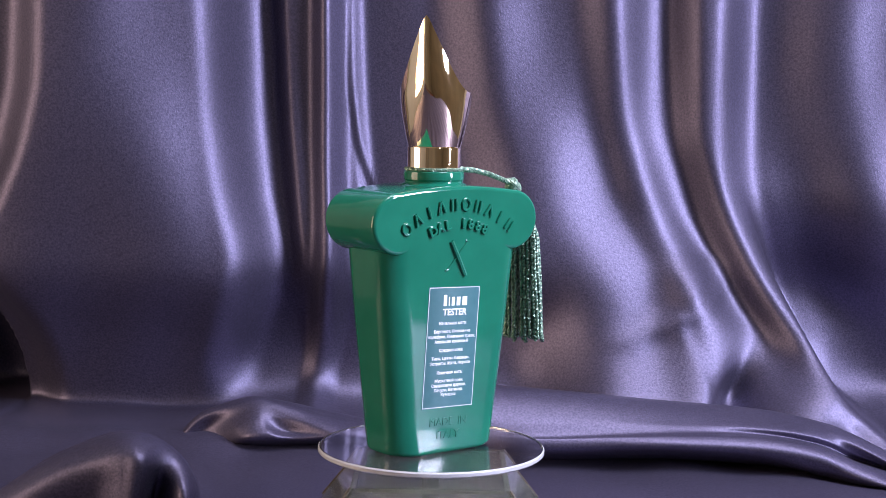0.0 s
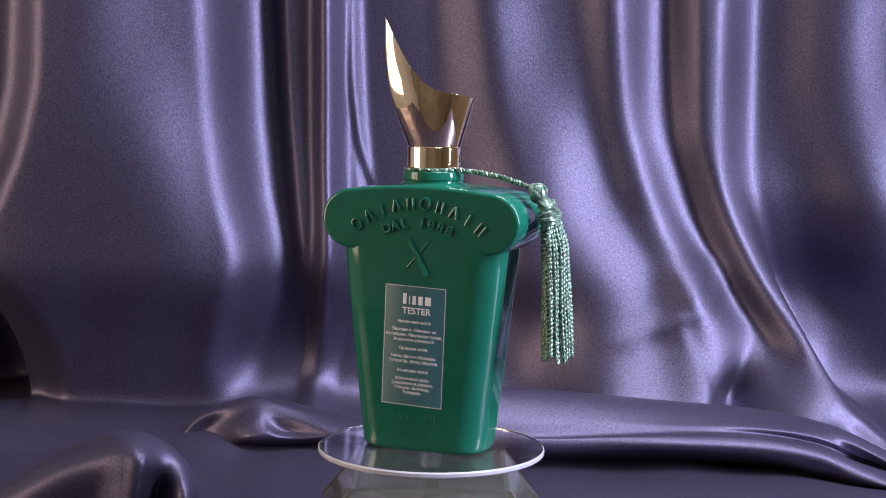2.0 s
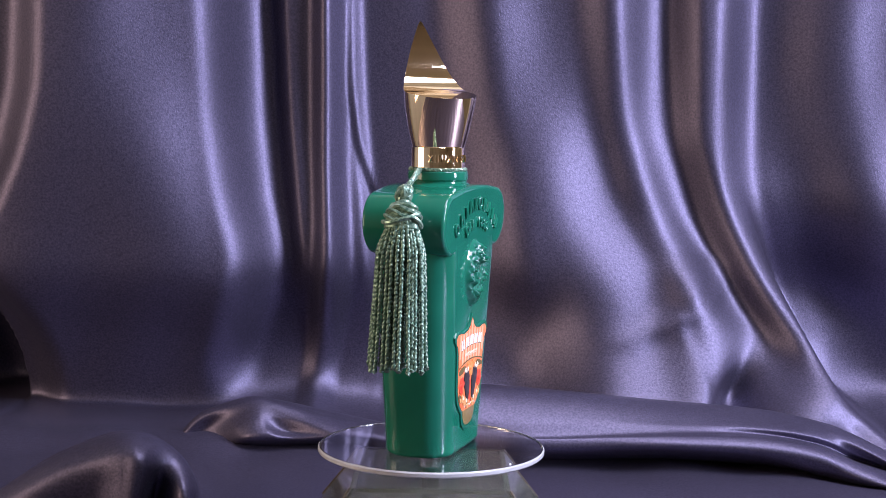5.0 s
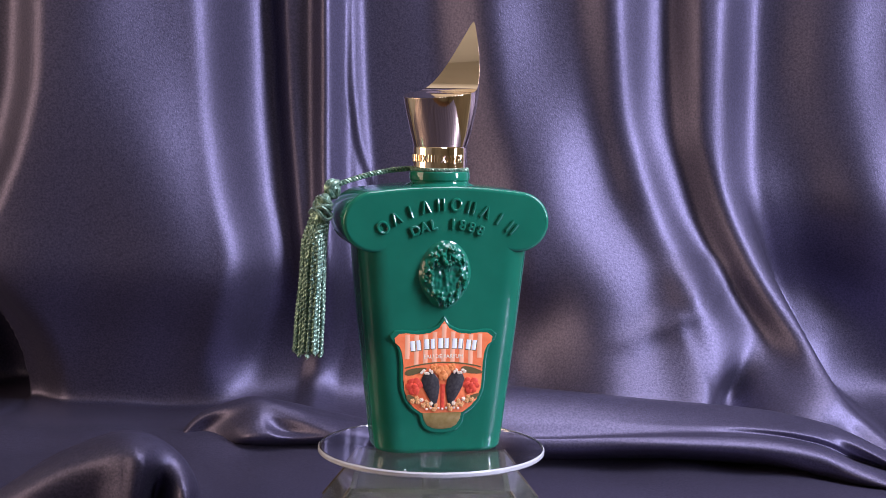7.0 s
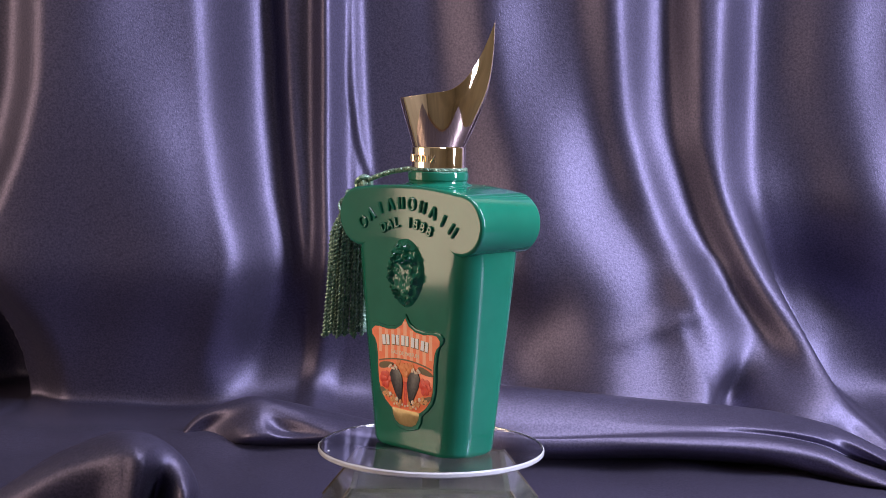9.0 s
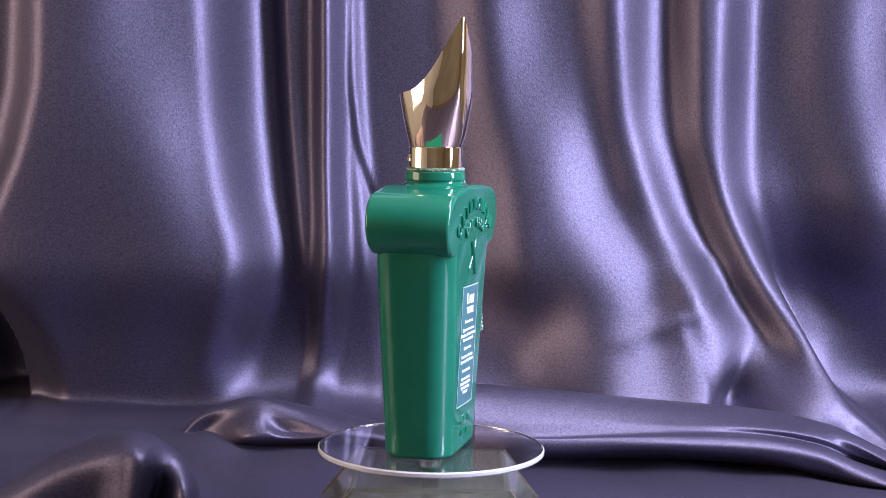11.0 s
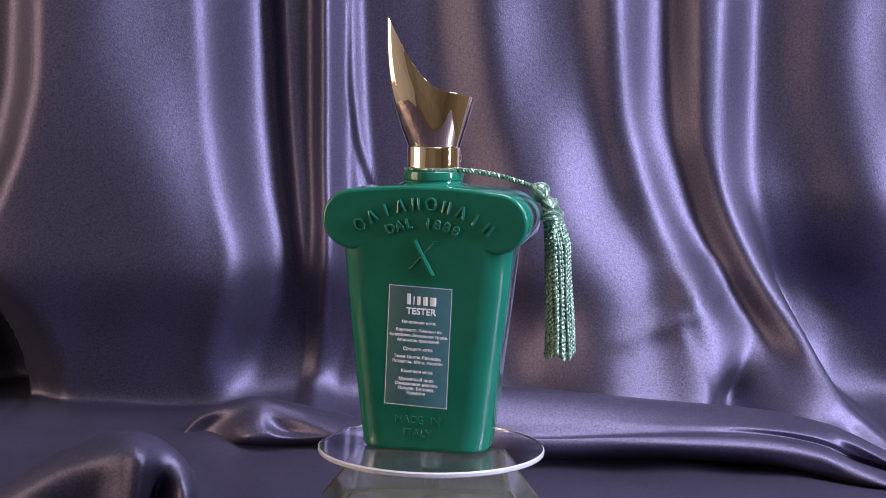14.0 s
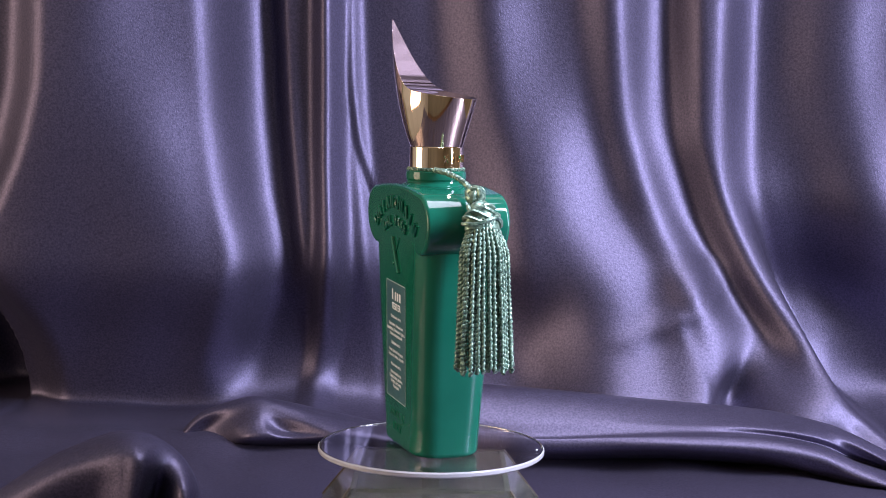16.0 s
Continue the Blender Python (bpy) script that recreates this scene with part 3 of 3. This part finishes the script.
def badge(body):
    """The crest on the back: green rim, striped field, blossoms and dark plumes."""
    whole = SHIELD + TAB[1:]
    outline = whole + [(-x, z) for x, z in reversed(whole[1:-1])]
    cz = 32.0
    at = back(-0.6, cz, 0.0)
    rim = part("crest_rim", plate([(x * 1.045, (z - cz) * 1.03) for x, z in outline], 0.75, 0.55), GREEN, body, "raised green rim round the crest", at)
    field = SHIELD + [(-x, z) for x, z in reversed(SHIELD[1:])]
    lift = at @ pose(0, 0, 0.76 * MM)
    crest = part("crest", plate([(x * 0.955, (z - cz) * 0.955) for x, z in field], 0.12, 0.05), CORAL, body, "printed coral and orange crest plate", lift)
    tab = TAB + [(-x, z) for x, z in reversed(TAB[:-1])]
    part("crest_tab", plate([(x * 0.9, (z - cz) * 0.96 + 0.3) for x, z in tab], 0.1, 0.05), OCHRE, body, "dull gold tab under the crest", lift)
    up = 0.13
    def on(x, z, h=up, turn=0.0):
        return pose(x * MM, (z - cz) * MM, h * MM, 0, 0, turn)
    arch = lambda x: 35.2 + 2.2 * (1 - (x / 16.0) ** 2)
    def ceil_at(x):
        a = abs(x)
        return float(np.interp(a, [p[0] for p in SHIELD[:6]], [p[1] for p in SHIELD[:6]])) - 1.1
    for k in range(-4, 5):
        x = k * 3.7
        lo, hi = arch(x), min(ceil_at(x - 0.9), ceil_at(x + 0.9))
        if abs(k) == 4:
            lo = 39.0
        part("stripe", plate([(-0.95, lo - cz), (0.95, lo - cz), (0.95, hi - cz), (-0.95, hi - cz)], 0.012), PEACH, crest, at=on(x, cz, 0.121))
    bow = [(x, arch(x) - cz) for x in np.linspace(-15.6, 15.6, 15)]
    part("band", plate([(x, z + 0.28) for x, z in bow] + [(x, z - 0.28) for x, z in reversed(bow)], 0.08), OLIVE, crest, at=on(0, cz))
    # the name, as plain bars
    for k in range(5):
        x = -11.4 + 5.7 * k
        z = 44.3 + 0.9 * (1 - (x / 12) ** 2)
        turn = -x * 0.5
        for dx, w in ((-1.25, 1.9), (1.15, 1.6)):
            part("name_bar", plate(box_outline(w, 4.0), 0.012), INK, crest, at=on(x, z, up + 0.03, turn) @ pose(dx * MM, 0, 0))
            part("name_bar_shade", plate(box_outline(w + 0.4, 4.3), 0.01), OLIVE, crest, at=on(x, z, up + 0.015, turn) @ pose((dx + 0.15) * MM, -0.15 * MM, 0))
    me = lettering("EAU DE PARFUM", 2.2 * MM, 0.01 * MM, bevel=0.00005)
    part("small_print", me, CREAM, crest, at=on(0, 39.8, up + 0.04))
    # lower picture
    part("ground", plate([(-15.6, 33.5 - cz), (15.6, 33.5 - cz), (15.4, 26 - cz), (13.4, 21.4 - cz), (8.5, 17.3 - cz), (-8.5, 17.3 - cz), (-13.4, 21.4 - cz), (-15.4, 26 - cz)], 0.03), CORAL, crest, at=on(0, cz))
    for sx in (-1, 1):
        part("leaf", plate(round_outline(4.6, 1.3, 14, 0.1, 3), 0.1), OLIVE, crest, at=on(sx * 11.5, 34.0, up + 0.03, -12 * sx))
        part("leaf", plate(round_outline(3.2, 1.2, 14, 0.1, 3), 0.1), OLIVE, crest, at=on(sx * 12.2, 22.6, up + 0.03, 30 * sx))
        part("blossom", flower(3.6, 6, 3 + sx), RED, crest, at=on(sx * 11.6, 28.0, up + 0.03))
        plume = [(0.6, 7.6), (2.8, 6.6), (4.4, 4.0), (4.5, 0.5), (3.4, -3.4), (2.0, -7.2), (0.6, -7.6), (0.4, -5.2), (-1.0, -2.0), (-2.2, 1.4), (-2.6, 5.0), (-1.2, 7.0)]
        part("plume", plate([(-sx * x if sx > 0 else x, z) for x, z in plume], 0.3, 0.15), BLACK, crest, "dark plume", on(sx * 5.6, 26.2, up + 0.08, -8 * sx))
        for k in range(6):
            part("petal", plate(round_outline(0.55, 0.8, 8), 0.2, 0.1), CREAM, crest, at=on(sx * (4.6 + k * 0.85), 33.6 + 0.7 * math.sin(k * 1.9), up + 0.42, 25 * k))
        for k in range(5):
            part("blossom", flower(1.15, 5, 20 + k), AMBER, crest, at=on(sx * (12.2 - k * 2.2), 21.9 - k * 0.85 + 0.7 * (k % 2), up + 0.1 + 0.02 * k))
            part("blossom", flower(0.9, 5, 30 + k), CREAM if k % 2 else AMBER, crest, at=on(sx * (10.6 - k * 2.0), 23.2 - k * 0.8, up + 0.2 + 0.02 * k))
    part("blossom", flower(3.2, 6, 11), ORANGE, crest, at=on(0, 33.4, up + 0.05))
    part("blossom", flower(1.7, 5, 12), ORANGE, crest, at=on(-3.6, 35.4, up + 0.02))
    part("blossom", flower(1.7, 5, 13), ORANGE, crest, at=on(3.6, 35.4, up + 0.02))
    part("stem", plate([(-0.7, -6.5), (0.7, -6.5), (1.0, 3.5), (-1.0, 3.5)], 0.05), RED, crest, at=on(0, 25.0, up + 0.04))
    for k in range(9):
        part("bead", plate(round_outline(0.55, 0.5, 8), 0.25, 0.15), CREAM, crest, at=on(-6.4 + 1.6 * k, 18.5 + 0.35 * (k % 2), up + 0.15))
    return rim


def bust_relief():
    """A plain raised oval with a knobbly edge."""
    n, rows = 96, 36
    bm = bmesh.new()
    mid = bm.verts.new((0, 0, 2.6 * MM))
    rng = random.Random(8)
    knobs = []
    for k in range(230):
        d, a = math.sqrt(rng.uniform(0.02, 0.86)), rng.uniform(0, 2 * math.pi)
        u, v = d * math.cos(a), d * math.sin(a)
        if abs(u) < 0.5 and -0.45 < v < 0.28:
            continue
        knobs.append((u, v, rng.uniform(0.045, 0.075), rng.uniform(0.8, 1.5)))
    rings = []
    for r in range(1, rows + 1):
        ring = []
        for i in range(n):
            a = 2 * math.pi * i / n
            q = r / rows
            u, v = q * math.cos(a), q * math.sin(a)
            wide = 10.6 - 2.6 * max(0.0, -v) ** 1.3
            h = 2.3 * (1 - q ** 5) + 0.5 * math.exp(-(u / 0.10) ** 2 - ((v + 0.02) / 0.22) ** 2) - 0.35 * math.exp(-((v - 0.14) / 0.06) ** 2) * (abs(u) > 0.12) * (abs(u) < 0.5)
            for ku, kv, kr, kh in knobs:
                d2 = ((u - ku) ** 2 + (v - kv) ** 2) / kr ** 2
                if d2 < 4:
                    h += kh * math.exp(-d2 * 1.6) * (1 - q ** 8)
            h += 0.45 * noise.noise((u * 7, v * 8, 1.3)) * (1 - q ** 8)
            ring.append(bm.verts.new((u * wide * MM, v * 13.9 * MM, h * MM)))
        rings.append(ring)
    for i in range(n):
        j = (i + 1) % n
        bm.faces.new((mid, rings[0][i], rings[0][j]))
        for a, b in zip(rings, rings[1:]):
            bm.faces.new((a[i], b[i], b[j], a[j]))
    return bm


LINES = [("Начальная нота:", 9.8, 1.6), ("Бергамот, Лимоны из", 6.5, 1.6), ("Калабрии, Лимонная трава,", 4.4, 1.6), ("Апельсин кровавый", 2.4, 1.6),
         ("Средняя нота:", -1.1, 1.6), ("Тмин, Цветы Лаванды,", -4.4, 1.6), ("Эстрагон, Мята, Нероли", -6.4, 1.6), ("Конечная нота:", -10.2, 1.6),
         ("Мускатный орех,", -13.5, 1.6), ("Сандаловое дерево,", -15.4, 1.6), ("Пачули, Ветивер,", -17.3, 1.6), ("Кумарин", -19.1, 1.6)]


def paper_label(body):
    label = part("label", plate(box_outline(26.2, 49.0), 0.1, 0.03), LABEL, body, "slate blue printed tester label", front(-1.6, 43.2, 0.03, -2.0))
    for w, h, x, y in ((25.8, 0.28, 0, 24.2), (25.8, 0.28, 0, -24.2), (0.28, 48.2, -12.75, 0), (0.28, 48.2, 12.75, 0)):
        part("border", plate(box_outline(w, h), 0.03), SILVER, label, at=pose(x * MM, y * MM, 0.101 * MM))
    x = -5.7
    for w, h in ((2.3, 4.4), (1.2, 3.5), (2.2, 3.5), (2.6, 3.5), (3.2, 3.5)):
        part("name_bar", plate(box_outline(w - 0.75, h), 0.03), INK, label, at=pose((x + w / 2) * MM, (17.0 + h / 2 - 0.1) * MM, 0.101 * MM))
        x += w + 0.3
    part("heading", lettering("TESTER", 3.7 * MM, 0.02 * MM, bevel=0.00009), INK, label, at=pose(0.6 * MM, 14.2 * MM, 0.105 * MM))
    for text, y, size in LINES:
        part("text_line", lettering(text, size * 1.12 * MM, 0.015 * MM, bevel=0.00003), INK, label, at=pose(0, y * MM, 0.105 * MM))


def bottle():
    top = tagged(new("perfume_bottle"), "green lacquered glass perfume bottle with gold horn-shaped cap", "perfume bottle")
    place = Matrix.Translation((CX, CY, 0))
    zs = [7, 8, 12, 20, 30, 42, 54, 64, 74, 80, 86, 92, 98]
    rings = [body_ring(0, 1.6 * MM), body_ring(0.3, 0.7 * MM), body_ring(1.0, 0.2 * MM), body_ring(1.8), body_ring(2.2)] + [body_ring(z) for z in zs]
    body = part("body", loft(rings), GREEN, top, at=place)
    wing = part("shoulder", shoulder(), GREEN, top, at=place)
    part("neck", lathe([(15.5 * MM, 106.6 * MM), (13.2 * MM, 107.9 * MM), (12.0 * MM, 108.5 * MM), (11.7 * MM, 109.2 * MM), (12.2 * MM, 109.9 * MM), (12.3 * MM, 111.5 * MM), (12.1 * MM, 112.8 * MM), (11.4 * MM, 113.5 * MM), (9.5 * MM, 113.6 * MM), (9.5 * MM, 114.4 * MM)], 64), GREEN, top, at=place)
    cap = part("cap", cap_mesh(), GOLD, top, "polished gold horn-shaped cap", place @ pose(0, 0, 0, 0, 0, -139))
    bev = cap.modifiers.new("soft_rim", "BEVEL")
    bev.width, bev.segments, bev.limit_method, bev.angle_limit = 0.0005, 3, "ANGLE", radians(35)
    collar = part("collar", lathe([(10.4 * MM, 114.0 * MM), (10.9 * MM, 114.4 * MM), (10.9 * MM, 122.6 * MM), (10.6 * MM, 123.0 * MM)], 64), GOLD, cap)
    for k in range(10):
        a = 3 + 13.5 * k
        bm = rods([(-0.8, -1.4, 0.8, 1.4), (-0.8, 1.4, 0.8, -1.4)] if k % 3 == 0 else [(-0.7, -1.4, -0.7, 1.4), (0.7, -1.4, 0.7, 1.4)], 0.3)
        part("engraved_mark", bm, GOLD, collar, at=pose(0, 0, 0, 0, 0, 139 + a + 90) @ pose(0, -10.9 * MM, 118.3 * MM, 90, 0, 0))
    # raised marks and words on both faces
    kinds = [1, 0, 3, 0, 2, 1, 2, 0, 3, 2]
    meshes = {}
    for face in (front, back):
        for k, kind in enumerate(kinds):
            a = radians(-38.5 + 77.0 * k / 9)
            x, z = 42 * math.sin(a), 58.6 + 42 * math.cos(a)
            m = face(x, z, 0.3, -math.degrees(a))
            if kind in meshes:
                part("raised_mark", meshes[kind], GREEN, wing, at=m)
            else:
                meshes[kind] = part("raised_mark", embossed_mark(kind), GREEN, wing, at=m).data
        for k, ch in enumerate("DAL 1888"):
            if ch == " ":
                continue
            a = radians(-23.5 + 47.0 * k / 7)
            key = ch
            if key not in meshes:
                meshes[key] = lettering(ch, 5.4 * MM, 0.55 * MM, bevel=0.00028)
            part("raised_letter", meshes[key], GREEN, wing, at=face(33 * math.sin(a), 59.8 + 33 * math.cos(a), 0.2, -math.degrees(a)))
    part("crossed_bar", rods([(-3.8, 6.8, 3.8, -7.2)], 1.05), GREEN, body, at=front(0.2, 79.2, 0.1))
    part("crossed_bar", rods([(4.6, 6.6, -5.2, -4.6), (3.6, 6.8, 5.6, 6.4), (-6.4, -4.8, -4.2, -4.4)], 0.38), GREEN, body, at=front(0.2, 79.2, 0.0))
    part("raised_word", lettering("MADE  IN", 4.5 * MM, 0.07 * MM, bevel=0.0001), GREEN, body, at=front(-1.6, 12.9, 0.05, -2))
    part("raised_word", lettering("ITALY", 4.5 * MM, 0.07 * MM, bevel=0.0001), GREEN, body, at=front(-1.6, 7.6, 0.05, -2))
    paper_label(body)
    part("bust_relief", bust_relief(), GREEN, body, at=back(-0.7, 72.5, 0.0))
    badge(body)
    return top, place


def tassel():
    top = tagged(new("tassel"), "green silk tassel on a twisted cord, tied round the bottle neck", "tassel")
    def twisted(path, radius, pitch):
        pts = [Vector(p) for p in path]
        fine = []
        for i in range(len(pts) - 1):
            n = max(2, int((pts[i + 1] - pts[i]).length / 0.0003))
            fine += [pts[i].lerp(pts[i + 1], k / n) for k in range(n)]
        for _ in range(20):
            fine = [fine[0]] + [(fine[i - 1] + fine[i] * 2 + fine[i + 1]) / 4 for i in range(1, len(fine) - 1)] + [fine[-1]]
        pieces = []
        for ph in (0, math.pi):
            side, run, out = None, 0.0, []
            for i, p in enumerate(fine):
                d = (fine[min(i + 1, len(fine) - 1)] - fine[max(i - 1, 0)]).normalized()
                side = d.orthogonal().normalized() if side is None else (side - d * side.dot(d)).normalized()
                up = d.cross(side)
                run += (p - fine[i - 1]).length if i else 0
                a = 2 * math.pi * run / pitch + ph
                out.append(p + (side * math.cos(a) + up * math.sin(a)) * radius * 0.55)
            pieces.append(tube(out, radius * 0.62, 6))
        return join(pieces)
    ring = [(CX + 0.0112 * math.cos(a), CY + 0.0112 * math.sin(a), 0.1138) for a in (2 * math.pi * k / 24 for k in range(25))]
    part("neck_cord", twisted(ring, 0.0008, 0.0022), CORD, top)
    part("cord", twisted([(0.0095, -0.004, 0.1138), (0.018, -0.002, 0.1132), (0.027, 0.0, 0.1116), (0.035, 0.0008, 0.1093), (0.040, 0.001, 0.1075)], 0.00105, 0.0026), CORD, top)
    # knot: loops lying over one another
    loops = []
    for k, (rx, ry, rz, r, dz) in enumerate(((20, 40, 0, 3.0, 0.6), (70, 10, 40, 2.8, 0.0), (-50, 60, 90, 2.9, -0.4), (90, 60, 20, 2.7, 0.2), (10, 100, 60, 2.6, -0.8))):
        t = tube([(r * MM * math.cos(a), r * MM * math.sin(a), 0) for a in (2 * math.pi * q / 18 for q in range(19))], 1.15 * MM, 8)
        t.transform(pose(0, 0, dz * MM, rx, ry, rz))
        loops.append(t)
    core = lathe([(0.6 * MM, -2.8 * MM), (2.4 * MM, -1.8 * MM), (3.0 * MM, 0), (2.4 * MM, 1.8 * MM), (0.6 * MM, 2.8 * MM)], 14)
    part("knot", join(loops + [core]), CORD, top, at=pose(0.0427, 0.0014, 0.1058))
    # bound head below the knot
    binds = [tube([((2.6 + 0.4 * k) * 0.85 * MM * math.cos(a), (3.8 + 0.5 * k) * MM * math.sin(a), (-1.3 * k + 0.9 * math.sin(a * 2 + 1.7 * k) + 0.5 * math.cos(3 * a + k)) * MM) for a in (2 * math.pi * q / 20 for q in range(21))], 0.75 * MM, 6) for k in range(5)]
    hood = loft([[(0.85 * r * MM * math.cos(a), 1.35 * r * MM * math.sin(a), z * MM) for a in (2 * math.pi * q / 20 for q in range(20))] for r, z in ((4.0, -7.5), (3.9, -5.0), (3.0, -1.0), (2.2, 1.5), (1.0, 2.6))])
    head = join(binds + [hood])
    head.transform(Matrix.Diagonal((1.15, 1.3, 1.1, 1)))
    part("head", head, CORD, top, at=pose(0.0460, 0.0026, 0.1012, 0, -14, 0))
    rng = random.Random(5)
    for k in range(36):
        outer = k < 27
        a = 2 * math.pi * k / 27 if outer else 2 * math.pi * (k - 27) / 9 + 0.2
        f = 1.0 if outer else 0.55
        a += rng.uniform(-0.06, 0.06)
        x0, y0 = 0.0474 + 0.0030 * f * math.cos(a), 0.0028 + 0.0050 * f * math.sin(a)
        x1, y1 = 0.0492 + 0.0040 * f * math.cos(a), 0.0030 + 0.0086 * f * math.sin(a)
        x2, y2 = 0.0520 + 0.0050 * f * math.cos(a) + rng.uniform(-0.0005, 0.0005), 0.0032 + 0.0108 * f * math.sin(a) + rng.uniform(-0.0006, 0.0006)
        z2 = 0.0405 + rng.uniform(-0.0012, 0.0012)
        pts, taper = [], []
        m = 112
        for q in range(m + 1):
            t = q / m
            w = min(1.0, t / 0.25)
            w = w * w * (3 - 2 * w)
            x = x0 + (x1 - x0) * w + (x2 - x1) * t
            y = y0 + (y1 - y0) * w + (y2 - y1) * t
            wob = 0.0002 * math.sin(t * 9 + k)
            ph = t * 56 / 1.7 * 2 * math.pi + k
            pts.append((x + wob + 0.00030 * math.sin(ph), y + 0.00030 * math.cos(ph), 0.0975 + (z2 - 0.0975) * t))
            taper.append((1 + 0.28 * math.sin(2 * ph)) * (1.25 if q > m - 3 else 1))
        part("strand", tube(pts, 0.00070, 7, taper), CORD, top, angle=80)
    return top


TABLE, DISC = turntable()
BOTTLE, PLACE = bottle()
TASSEL = tassel()


# ---- what turns ----
def motions():
    rows = [(k * 0.5, pose(0, 0, 0, 0, 0, 9.1 - 29.374 * (k * 0.5 - 1.0))) for k in range(33)]
    walk(BOTTLE, rows)
    walk(TASSEL, rows)
    walk(DISC, rows)


motions()
